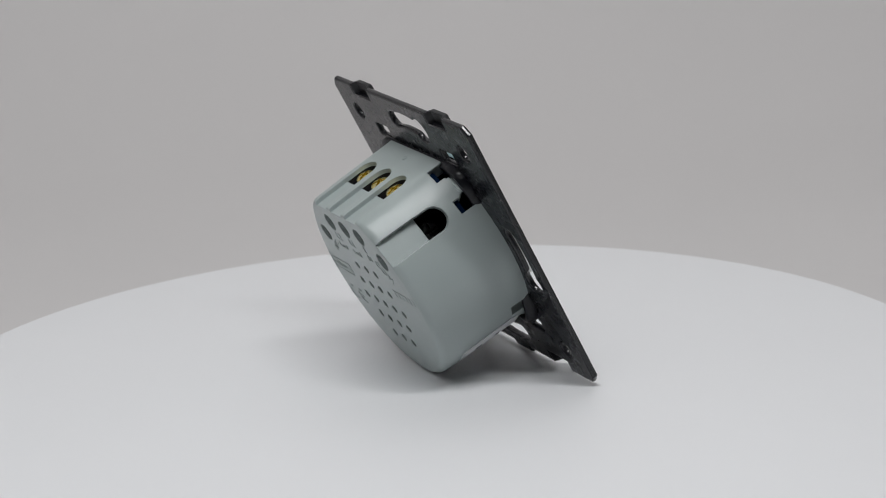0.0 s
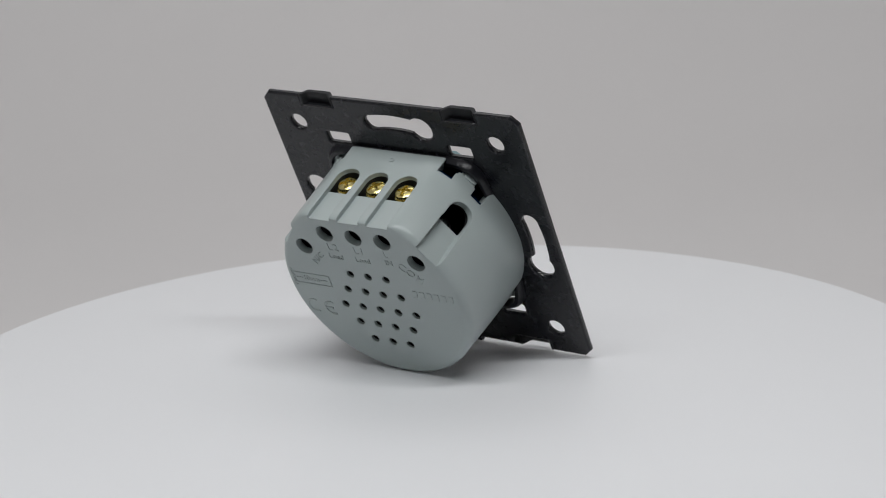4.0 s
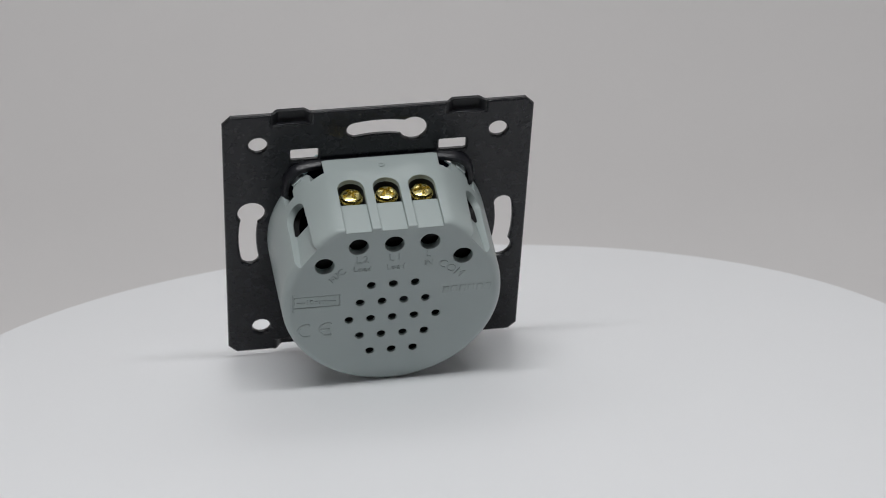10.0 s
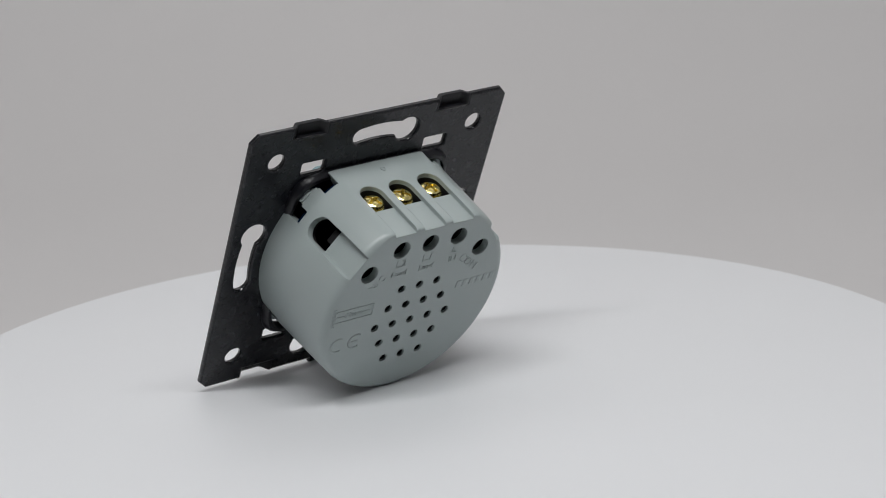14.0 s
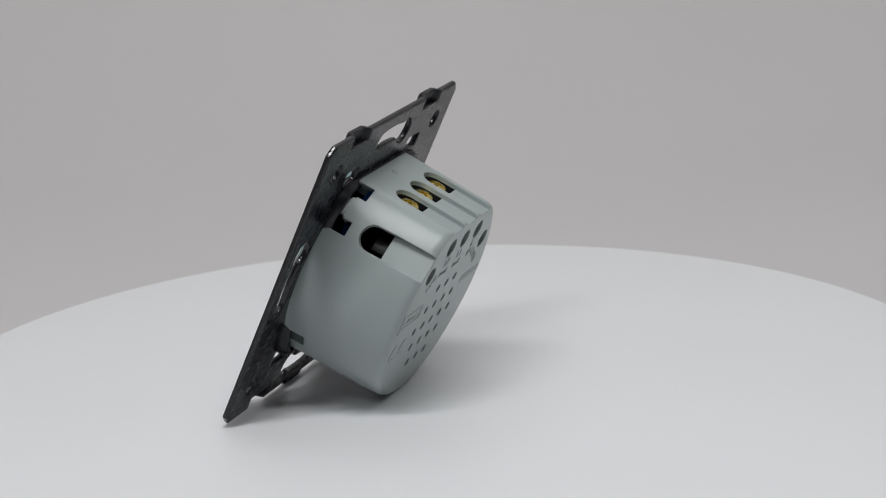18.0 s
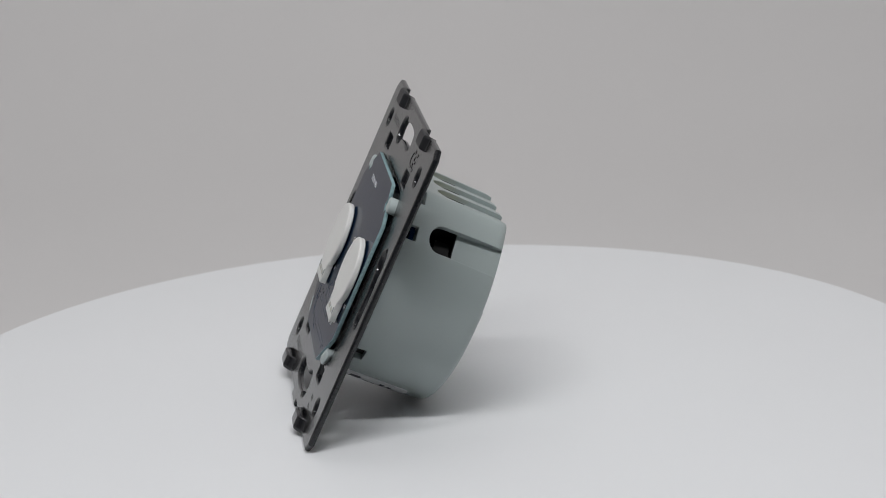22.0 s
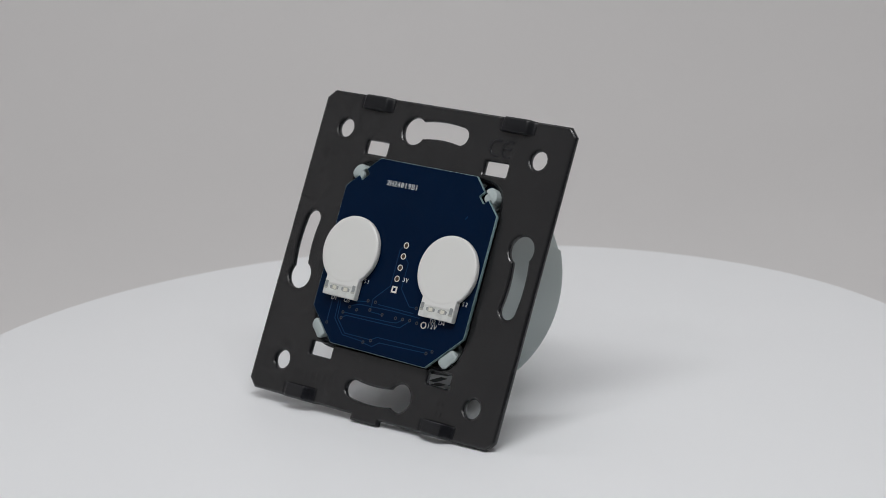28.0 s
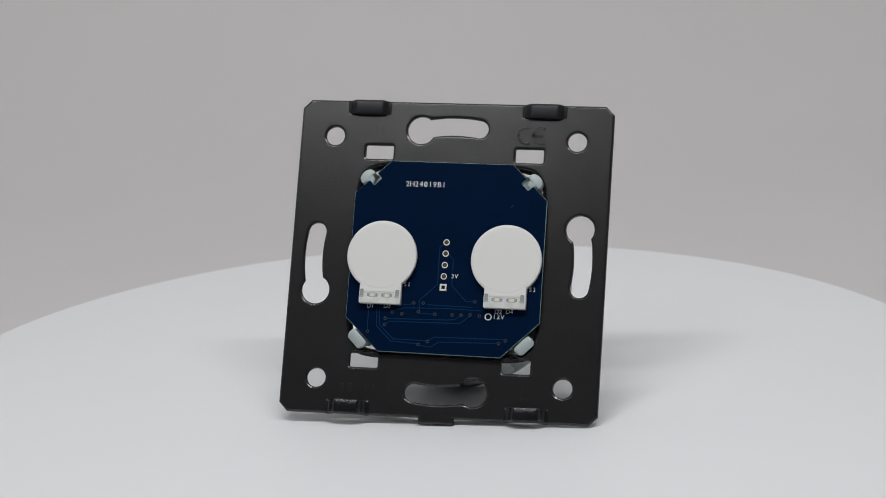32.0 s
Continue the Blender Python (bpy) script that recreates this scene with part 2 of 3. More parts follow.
def plate(parent):
    ch = 2.0
    tab = 4.1
    o = [(-HALF + ch, BOTTOM), (-25.0, BOTTOM), (-25.0, -33.3), (-15.8, -33.3), (-15.8, BOTTOM), (-tab, BOTTOM), (-tab, -37.5), (tab, -37.5),
         (tab, BOTTOM), (15.8, BOTTOM), (15.8, -33.3), (25.0, -33.3), (25.0, BOTTOM), (HALF - ch, BOTTOM), (HALF, BOTTOM + ch), (HALF, TOP - ch),
         (HALF - ch, TOP), (25.0, TOP), (25.0, 33.9), (15.8, 33.9), (15.8, TOP), (-15.8, TOP), (-15.8, 33.9), (-25.0, 33.9), (-25.0, TOP),
         (-HALF + ch, TOP), (-HALF, TOP - ch), (-HALF, BOTTOM + ch)]
    holes = [[(x, y) for x, y, _ in superellipse(21.9, 8, 96, 0)]]
    holes += [keyhole(b) for b in (0, 90, 180, 270)]
    holes += [circle(sx * 28.2, sy * 28.2, 2.15, 28) for sx in (1, -1) for sy in (1, -1)]
    holes += [rect(sx * 17.45 - 3.2, y - 1.58, sx * 17.45 + 3.2, y + 1.58, 0.4, 3) for sx in (1, -1) for y in (24.65, -23.8)]
    bm = sheet([o] + holes, -1.5, 0.0, 0.5)
    for f in bm.faces:
        f.material_index = 1 if f.normal.z > 0.9 else 0 if f.normal.z < -0.9 else 2
    ob = part("mounting_plate", bm, (STEEL, STEEL_FRONT, STEEL_EDGE), parent, "black powder-coated pressed steel mounting plate", 15)
    # rim pressed to the back round the opening
    bm = bmesh.new()
    k = 96
    prof = [(21.9, -0.2), (21.9, -0.9), (22.95, -1.45), (22.95, -1.7), (22.75, -2.3), (22.3, -2.8), (21.5, -2.8), (21.2, -1.6), (21.5, -0.6)]
    def corner(x, y, z):
        a = math.degrees(math.atan2(abs(y), abs(x)))
        return (x, y, z if z > -1.5 else -1.45 + (z + 1.45) * (1 + (0.5 if y > 0 else 0.85) * math.exp(-((a - 45) / 13) ** 2)))

    add_loft(bm, [[corner(*p) for p in superellipse(a, 8, k, z)] for a, z in prof], closed=True)
    part("pressed_rim", bm, STEEL_LUMPY, ob)
    # lugs pressed to the front: a flat strip between two ramps, cut free along one side, hollow behind
    for sx in (1, -1):
        for y0, y1, rise, ramp, mat in ((33.3, TOP - 0.02, 1.3, 1.7, STEEL_MATT), (BOTTOM - 0.1, -33.0, 2.0, 2.2, STEEL_EDGE)):
            xs = [-4.9 + 9.8 * i / 36 for i in range(37)]

            def up(x):
                u = min(1.0, max(0.0, (4.65 - abs(x)) / ramp))
                return rise * u * u * (3 - 2 * u)

            rings = []
            for y, thin in ((y0, 0.22), (y0 + 0.12, 0.06), (y0 + 0.35, 0.0), (y1 - 0.8, 0.0), (y1 - 0.4, 0.06), (y1 - 0.12, 0.2), (y1, 0.36)):
                if y0 < 0:
                    y = y0 + y1 - y
                rings.append([(sx * 20.4 + x, y, up(x) - 0.02 - thin) for x in xs]
                             + [(sx * 20.4 + x * 0.97, y, up(x) - 1.4 + 0.25 * thin) for x in xs[::-1]])
            bm = bmesh.new()
            add_loft(bm, rings)
            part("pressed_lug", bm, mat, ob, smooth=50)
            if y0 > 0:      # added bead behind the lug, shaped to catch a bright line along the slit
                bm = bmesh.new()
                add_loft(bm, [[(sx * 20.4 + x, 33.72 + r * math.cos(math.radians(a)), -1.3 + r * math.sin(math.radians(a))) for a in range(0, 360, 30)]
                              for x, r in ((-4.4, 0.1), (-4.1, 0.3), (-1.5, 0.38), (1.5, 0.38), (4.1, 0.3), (4.4, 0.1))])
                part("slit_glint_bead", bm, STEEL_EDGE, ob)
    # pressed marks
    part("pressed_mark", ce_mark(4.2, pose(18.2, 29.35, 0.0), 0.1, 0.14, 0.8), STEEL_EDGE, ob, "pressed CE letters")
    for x0, y, n, w, h, up_by in ((-24.0, -30.2, 8, 1.2, 1.9, 0.05), (19.0, -29.0, 2, 0.7, 1.0, 0.06), (19.0, -31.2, 2, 0.7, 1.0, 0.06), (-23.2, 29.7, 7, 0.9, 1.5, 0.03)):
        for i in range(n):
            bm = bmesh.new()
            add_prism(bm, rect(x0 + i * (w + 0.6), y - h / 2, x0 + i * (w + 0.6) + w * 0.55, y + h / 2, 0.15, 2), -0.05, up_by)
            part("pressed_bar", bm, STEEL_FRONT, ob)
    return ob


RB = 25.85      # housing radius
YT = 22.35      # height of its flat top
FACE = -26.0


def housing_outline():
    a_s = 43.0
    pts = circle(0, 0, RB, 72, 180 - a_s, 360 + a_s)
    sh = (RB * math.cos(radians(a_s)), RB * math.sin(radians(a_s)))
    xt = 12.7
    right = [(sh[0] - 1.6, sh[1] + 1.65), (15.2, 20.9), (13.9, 21.85), (xt, YT - 0.08), (xt - 1.0, YT)]
    left = [(-x, y) for x, y in right[::-1]]
    return pts + right + left


def wedge(a0, a1, r0, r1, n=3):
    return circle(0, 0, r1, n, a0, a1) + circle(0, 0, r0, n, a1, a0)


def add_bent(bm, a0, a1, r0, r1, z0, z1, round_end, n=30):
    """A bent plate on a drum, with rounded corners."""
    rings = []
    r = r1 if r1 < 27 else r0
    for i in range(n + 1):
        u = 0.5 - 0.5 * math.cos(math.pi * i / n)
        a = radians(a0 + (a1 - a0) * u)
        end = min(u, 1 - u) * radians(a1 - a0) * r
        cut = 0.0 if end >= round_end else round_end - math.sqrt(max(0.0, round_end ** 2 - (round_end - end) ** 2)) * 0.98
        rings.append([(q * math.cos(a), q * math.sin(a), z) for q, z in ((r0, z0 + cut), (r1, z0 + cut), (r1, z1 - cut), (r0, z1 - cut))])
    return add_loft(bm, rings)


SCREW_X = (8.22, 0.0, -8.22)
VENTS = [(x * 5.12, y) for y, xs in ((5.1, (-1, 0, 1)), (0.0, (-1.5, -0.5, 0.5, 1.5)), (-5.13, (-2, -1, 0, 1, 2)), (-10.26, (-1.5, -0.5, 0.5, 1.5)), (-15.4, (-1, 0, 1))) for x in xs]
WIRES = ((16.0, 12.0), (8.22, 17.0), (0.0, 17.0), (-8.22, 17.0), (-16.0, 12.0))


def housing(parent):
    o = housing_outline()
    bm = bmesh.new()
    rr = 1.95
    levels = [(-0.35, 0.0), (-12, 0.0), (FACE + rr, 0.12)]
    levels += [(FACE + rr - rr * math.sin(radians(a)), 0.12 + rr - rr * math.cos(radians(a))) for a in (20, 40, 58, 74, 90)]
    def ring(z, inset):
        out = (z - FACE) / 25.0
        s = 1 + (0.55 * out - inset) / RB
        return [(x * s, y * s + (0.55 * out + 0.65 * inset) * min(1, max(0, (y - 14) / 7)), z) for x, y in o]
    add_loft(bm, [ring(z, i) for z, i in levels])
    cavity = bmesh.new()
    add_loft(cavity, [[(x * 0.885, y * 0.885, z) for x, y in o] for z in (0.0, FACE + 0.7)])
    chan = bmesh.new()
    for x in SCREW_X:
        add_prism(chan, [(x - 3.05, -40), (x + 3.05, -40)] + circle(x, -12.15, 3.05, 12, 0, 180), YT - 1.05, YT + 4,
                  Matrix(((1, 0, 0, 0), (0, 0, 1, 0), (0, 1, 0, 0), (0, 0, 0, 1))))
    rise = Matrix(((1, 0, 0, 0), (0, 1, 0.04, -0.04 * FACE), (0, 0, 1, 0), (0, 0, 0, 1)))   # the top falls towards the rear face
    bmesh.ops.transform(chan, matrix=rise, verts=chan.verts)
    side = bmesh.new()
    wins = bmesh.new()
    deep = bmesh.new()
    for s in (1, -1):
        phi = 36.2 if s > 0 else 180 - 36.2
        m = Matrix(((math.cos(radians(phi)), -s * math.sin(radians(phi)), 0, 0), (math.sin(radians(phi)), s * math.cos(radians(phi)), 0, 0), (0, 0, 1, 0), (0, 0, 0, 1)))
        # ramp to the rear face: n outwards, t along the surface
        ra = [(24.0, -2.5), (25.7, -3.0), (29, -4.0), (29, 3.5), (24.0, 3.5)]
        rb = [(24.4, -3.0), (25.7, -3.5), (29, -4.3), (29, 3.5), (24.4, 3.5)]
        rings = [[m @ Vector((n, t, z)) for n, t in sec] for z, sec in ((-14.9, ra), (-27.0, rb), (-40.0, rb))]
        add_loft(side, rings)
        def arch(n, grow):
            lo, hi = -2.5 - 0.3 * (n - 24) - grow, 3.4 + grow
            mid, half = (lo + hi) / 2, (hi - lo) / 2
            out = [(lo, -15.1), (hi, -15.1)] + [(mid + half * math.cos(radians(a)), -11.55 + (2.95 + grow) * math.sin(radians(a))) for a in range(0, 181, 15)]
            return [m @ Vector((n, t, z)) for t, z in out]

        add_loft(wins, [arch(n, 0.0) for n in (22.0, 30.0)])
        add_loft(deep, [arch(n, 0.7) for n in (17.0, 24.5)])
    for x in SCREW_X:
        add_prism(wins, [(x - 2.95, -16.6), (x + 2.95, -16.6)] + circle(x, -12.15, 2.95, 12, 0, 180), YT - 8, YT + 4,
                  Matrix(((1, 0, 0, 0), (0, 0, 1, 0), (0, 1, 0, 0), (0, 0, 0, 1))))
    notch = bmesh.new()
    tab_cuts = []
    for q in (1, -1):
        for a0, a1 in ((51.2, 59.4), (31.0, 38.6), (-39.6, -31.6), (-61, -53)):
            b0, b1 = (a0, a1) if q > 0 else (180 - a1, 180 - a0)
            add_prism(notch, wedge(b0, b1, 21, 30), -5.75, 2)
        # the tongue between the two upper notches stops short of the plate, its end rounded
        for a0, a1, z in ((38.3, 51.5, -2.2), (38.3, 39.6, -3.4), (38.3, 40.9, -2.7), (50.2, 51.5, -3.4), (48.9, 51.5, -2.7)):
            b0, b1 = (a0, a1) if q > 0 else (180 - a1, 180 - a0)
            cut = bmesh.new()
            add_prism(cut, wedge(b0, b1, 21, 30), z, 2.5)
            tab_cuts.append(cut)
    holes = bmesh.new()
    for x, y in VENTS:
        add_prism(holes, circle(x, y, 1.05, 14), FACE - 2, FACE + 3)
    for x, y in WIRES:
        add_prism(holes, circle(x, y, 2.3, 24), FACE - 2, FACE + 3)
    cut = bmesh.new()
    add_prism(cut, rect(-14.6, 19.0, 14.6, 27.0), -1.55, 3.0)     # the flat top stops short of the plate
    tab_cuts.append(cut)
    flat = bmesh.new()
    add_bent(flat, -138.5, -52.0, 25.8, 31, -20.8, 4, 1.2)
    bm = cut_away(bm, [cavity, chan, side, wins, deep, notch, holes, flat] + tab_cuts)
    bm.normal_update()
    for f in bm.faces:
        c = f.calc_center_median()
        # recessed faces of the grey moulding get black as painted-in shade
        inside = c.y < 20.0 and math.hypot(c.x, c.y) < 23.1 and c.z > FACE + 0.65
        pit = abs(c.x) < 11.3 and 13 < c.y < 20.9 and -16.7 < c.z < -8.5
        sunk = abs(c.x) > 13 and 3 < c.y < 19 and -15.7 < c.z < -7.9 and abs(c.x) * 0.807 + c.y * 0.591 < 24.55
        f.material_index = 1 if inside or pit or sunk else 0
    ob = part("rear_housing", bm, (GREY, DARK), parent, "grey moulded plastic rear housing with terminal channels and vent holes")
    for x, y in WIRES:
        bm = bmesh.new()
        add_ring(bm, x, y, 2.28, 2.75, FACE + 0.45, FACE + 1.9, 24)
        part("wire_sleeve", bm, GREY, ob)

    z = FACE - 0.02
    for text, size, x, y, turn, sp in (("L2", 2.9, 7.4, 13.0, 0, 1.2), ("Load", 2.1, 7.3, 10.2, 0, 1.05), ("L1", 2.9, -0.2, 13.0, 0, 1.2), ("Load", 2.1, -0.4, 10.2, 0, 1.05),
                                       ("L", 2.6, -7.8, 13.3, 0, 1), ("IN", 2.2, -8.0, 10.7, 0, 1.0), ("N/C", 2.5, 13.1, 8.8, 42, 1.1), ("COM", 3.0, -13.4, 8.4, -38, 1.1),
                                       ("10mm", 1.9, 18.0, 1.45, 0, 1.0)):
        part("raised_letters", words(text, size, on_back(x, y, z, turn), 0.1, sp), GREY, ob)
    part("raised_mark", ce_mark(4.3, on_back(17.6, -7.4, z), 0.1), GREY, ob, "raised CE letters")
    bm = bmesh.new()
    for a, b in (((12.4, 3.0), (23.0, 3.0)), ((12.4, -0.2), (23.0, -0.2)), ((12.4, 3.0), (12.4, -0.2)), ((23.0, 3.0), (23.0, -0.2)), ((23.5, 3.9), (23.5, -1.1)),
                 ((13.4, 1.4), (15.4, 1.4)), ((20.6, 1.4), (22.4, 1.4)), ((23.0, 3.9), (23.5, 3.9)), ((23.0, -1.1), (23.5, -1.1))):
        add_line(bm, [a, b], 0.28, z - 0.1, z + 0.1)
    part("strip_gauge", bm, GREY, ob, "raised outline of a wire strip gauge")
    for i in range(6):
        bm = bmesh.new()
        x = -11.6 - i * 2.0
        add_prism(bm, [(x, 1.0 + i * 0.02), (x - 1.3, 1.0 + i * 0.02), (x - 1.5, 2.9 + i * 0.02), (x - 0.2, 2.9 + i * 0.02)], z - 0.07, z + 0.1)
        part("raised_bar", bm, GREY, ob)
    bm = bmesh.new()
    add_ring(bm, 0, -4.6, 0.45, 0.75, YT + 0.8, YT + 1.0, 16)
    bmesh.ops.transform(bm, matrix=Matrix(((1, 0, 0, 0), (0, 0, 1, 0), (0, 1, 0, 0), (0, 0, 0, 1))), verts=bm.verts)
    part("mould_mark", bm, GREY, ob)

    # what shows inside through the openings
    bm = bmesh.new()
    add_prism(bm, rect(-12.3, 11.0, 12.3, 18.6, 0.5, 2), -19.5, -7.2)
    part("terminal_block", bm, DARK, parent, "black terminal block inside the housing")
    for s in (1, -1):
        bm = bmesh.new()
        add_prism(bm, rect(16.6, -1.2, 21.2 if s > 0 else 18.6, 2.0, 0.3, 2), -15.0, -11.2, pose(0, 0, 0, 0, 0, 36.2 if s > 0 else 143.8))
        part("terminal_block", bm, BLOCK if s > 0 else DARK, parent)
    # added black sheet, stands in for the shade seen through the vents
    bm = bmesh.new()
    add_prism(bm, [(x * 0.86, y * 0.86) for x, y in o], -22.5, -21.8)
    part("vent_shade_sheet", bm, DARK, parent, "added black sheet that keeps the vent holes dark")
    bm = bmesh.new()
    add_prism(bm, [(x * 0.975, y * 0.975 + (0.2 if y > 15 else 0.0)) for x, y in o if y > -9.0], -5.3, -4.3)
    part("inner_board", bm, MASK, parent, "dark blue inner circuit board")
    # added black slab, shade for the lower notches rather than a part
    bm = bmesh.new()
    add_prism(bm, [(x * 0.955, y * 0.955) for x, y in o if y < -9.0], -6.4, -2.6)
    part("notch_shade_slab", bm, DARK, parent, "added black slab that darkens the lower notches")
    # terminal screws
    n = 28
    prof = [(2.4, 0.0), (2.45, 0.5), (2.35, 0.85), (1.8, 1.2), (0.9, 1.35), (0.02, 1.38)]
    head = bmesh.new()
    add_loft(head, [[(r * math.cos(2 * math.pi * i / n), r * math.sin(2 * math.pi * i / n), h) for i in range(n)] for r, h in prof])
    slots = bmesh.new()
    add_prism(slots, rect(-1.95, -0.45, 1.95, 0.45), 0.1, 3)
    slots2 = bmesh.new()
    add_prism(slots2, rect(-0.45, -1.95, 0.45, 1.95), 0.1, 3)
    head = cut_away(head, [slots, slots2])
    washer = bmesh.new()
    add_ring(washer, 0, 0, 1.2, 2.75, -0.6, -0.05, 24)
    me = bpy.data.meshes.new("screw")
    bmesh.ops.scale(head, vec=(MM,) * 3, verts=head.verts)
    head.to_mesh(me)
    head.free()
    mw = bpy.data.meshes.new("washer")
    bmesh.ops.scale(washer, vec=(MM,) * 3, verts=washer.verts)
    washer.to_mesh(mw)
    washer.free()
    for i, x in enumerate(SCREW_X):
        sc = to_object("terminal_screw", me, BRASS, parent, "brass cross-slot terminal screw")
        sc.matrix_local = pose(x * MM, 20.75 * MM, -12.9 * MM, -90, 0, 0) @ pose(0, 0, 0, 0, 0, (25, 50, 8)[i])
        to_object("washer", mw, BRASS, sc)
    sc = to_object("terminal_screw", me.copy(), DULL, parent, "dull dark steel terminal screw behind the side opening")
    sc.data.materials.clear()
    sc.data.materials.append(DULL)
    sc.matrix_local = pose(0, 0, 0, 0, 0, 143.8) @ pose(18.8 * MM, -0.4 * MM, -12.6 * MM, 0, 90, 30)
    # paper label in a shallow recess of the underside
    bm = bmesh.new()
    add_bent(bm, -134.0, -57.0, 25.6, 25.98, -20.2, -3.6, 1.0)
    lab = part("paper_label", bm, PAPER, ob, "white paper label with small dark print under the housing")
    for a, z, w, h in ((-66, -14.6, 7, 1.1), (-66, -16.4, 5, 0.8), (-72, -12.0, 6, 3.0), (-66, -8.0, 8, 2.6), (-86, -6.0, 12, 0.7), (-86, -8.0, 14, 0.7), (-86, -10.0, 11, 0.7), (-106, -8.0, 8, 3.0), (-124, -15.0, 5, 1.9), (-124, -9.5, 4, 0.9), (-108, -14.0, 7, 0.9), (-84, -14.5, 14, 0.8)):
        bm = bmesh.new()
        add_prism(bm, wedge(a - w / 2, a + w / 2, 25.9, 26.0, 4), z - h / 2, z + h / 2)
        part("printed_bar", bm, INK, lab)
    return ob


PZ = 1.55     # front of the circuit board


def board(parent):
    o = [(-14.1, -21.8), (13.9, -22.15), (22.4, -14.0), (22.4, 14.0)]
    notch = ((0, -1.15), (1.4, -1.15), (1.6, -0.95), (1.6, 0.95), (1.4, 1.15), (0, 1.15))
    o += [(18.25 - (d - t) * 0.7071, 18.1 - (d + t) * 0.7071) for d, t in [(d, -t) for d, t in notch]]
    o += [(14.3, 22.1), (-13.9, 22.25)]
    o += [(-18.0 + (d - t) * 0.7071, 18.4 - (d + t) * 0.7071) for d, t in notch]
    o += [(-22.0, 14.6), (-22.0, -14.3)]
    bm = sheet([o], PZ - 0.9, PZ, 0.075)
    for f in bm.faces:
        f.material_index = 1 if abs(f.normal.z) < 0.95 else 0
    ob = part("circuit_board", bm, (MASK, FIBRE), parent, "dark blue circuit board with chamfered corners and white print", smooth=False)
    z = PZ + 0.01
    for text, size, x, y, sp in (("2H24019B1", 1.78, -5.7, 16.9, 0.59), ("S1", 1.4, -8.35, -6.35, 0.62), ("S2", 1.4, 20.3, -6.5, 0.62), ("D1", 1.4, -16.4, -11.6, 0.62), ("D3", 1.4, -12.5, -11.5, 0.62),
                                 ("D2", 1.4, 13.0, -11.8, 0.62), ("D4", 1.4, 15.5, -11.7, 0.62), ("3V", 1.4, 2.4, -4.1, 0.62), ("12V", 1.5, 13.0, -12.95, 0.62)):
        part("board_print", printed(text, size, pose(x, y, z), sp), SILK, ob)
    for i, y in enumerate((3.65, 1.08, -1.57, -4.17)):
        bm = bmesh.new()
        add_ring(bm, 0.05 - i * 0.03, y, 0.52, 0.73, z - 0.05, z + 0.06, 20)
        part("contact_ring", bm, TIN, ob)
        bm = bmesh.new()
        add_prism(bm, circle(0.05 - i * 0.03, y, 0.56, 16), z - 0.05, z + 0.02)
        part("contact_hole", bm, HOLE, ob)
    bm = bmesh.new()
    sq = rect(-0.8, -7.45, 0.75, -5.9)
    add_loft(bm, [[(-0.025 + (x + 0.025) * k, -6.67 + (y + 6.67) * k, zz) for x, y in sq] for k, zz in ((0.5, z), (1, z), (1, z + 0.06), (0.5, z + 0.06))], closed=True)
    part("contact_square", bm, TIN, ob)
    bm = bmesh.new()
    add_ring(bm, 10.7, -13.0, 0.58, 0.8, z - 0.05, z + 0.06, 20)
    part("contact_ring", bm, TIN, ob)
    bm = bmesh.new()
    add_line(bm, [(14.3, 12.2), (14.7, 12.75)], 0.35, z - 0.03, z + 0.01)
    part("smudge", bm, TRACE, ob)
    upper = (
        ((-0.5, 3.3), (-1.38, 2.5), (-1.35, -6.06), (-5.26, -9.85), (-5.1, -12.3)),
        ((0.62, 1.04), (1.9, -0.2), (1.92, -6.2), (5.4, -9.7), (7.0, -9.7)),
        ((-10.5, -11.2), (-6.9, -10.8)),
        ((-3.4, -10.8), (7.0, -11.0)),
        ((-11.1, -12.7), (-10.2, -12.2), (-8.5, -11.7), (1.2, -11.5), (9.0, -11.7)),
        ((-5.2, -12.8), (-1.9, -12.9)),
        ((-12.5, -14.3), (1.4, -14.1), (3.1, -13.9), (4.6, -12.9)),
    )
    lower = (
        ((-12.7, -15.6), (-11.6, -14.9), (2.8, -14.8), (4.3, -14.8), (6.5, -13.0)),
        ((-14.9, -11.9), (-14.7, -16.1), (-11.2, -19.4), (-4.9, -19.8)),
        ((-14.3, -11.9), (-14.0, -15.8), (-10.7, -18.9), (-2.8, -19.0), (-1.2, -18.1), (14.6, -18.0)),
        ((-4.6, -20.1), (-2.0, -20.4), (-0.2, -19.2), (13.1, -18.9)),
        ((-16.8, -12.0), (-16.8, -16.9)),
    )
    for pts in upper + lower:
        bm = bmesh.new()
        add_line(bm, pts, 0.22, z - 0.03, z + 0.02)
        part("board_trace", bm, TRACE, ob, smooth=False)
    vm = bmesh.new()
    add_ring(vm, 0, 0, 0.18, 0.42, 0, 0.03, 12)
    bmesh.ops.scale(vm, vec=(MM,) * 3, verts=vm.verts)
    me = bpy.data.meshes.new("via")
    vm.to_mesh(me)
    vm.free()
    vias = ((-6.5, -10.5), (-4.3, -10.45), (-11.3, -12.8), (-9.05, -13.1), (-5.3, -12.45), (-1.5, -12.9), (-12.8, -14.3), (-12.9, -15.7), (-16.7, -17.45), (-2.75, -19.15), (-4.8, -19.9),
            (7.45, -9.7), (2.5, -12.9), (4.55, -12.8), (6.6, -12.7), (8.7, -12.9), (14.95, -18.25), (13.45, -18.95))
    for x, y in vias:
        v = to_object("board_via", me, VIA, ob)
        v.location = (x * MM, y * MM, z * MM)
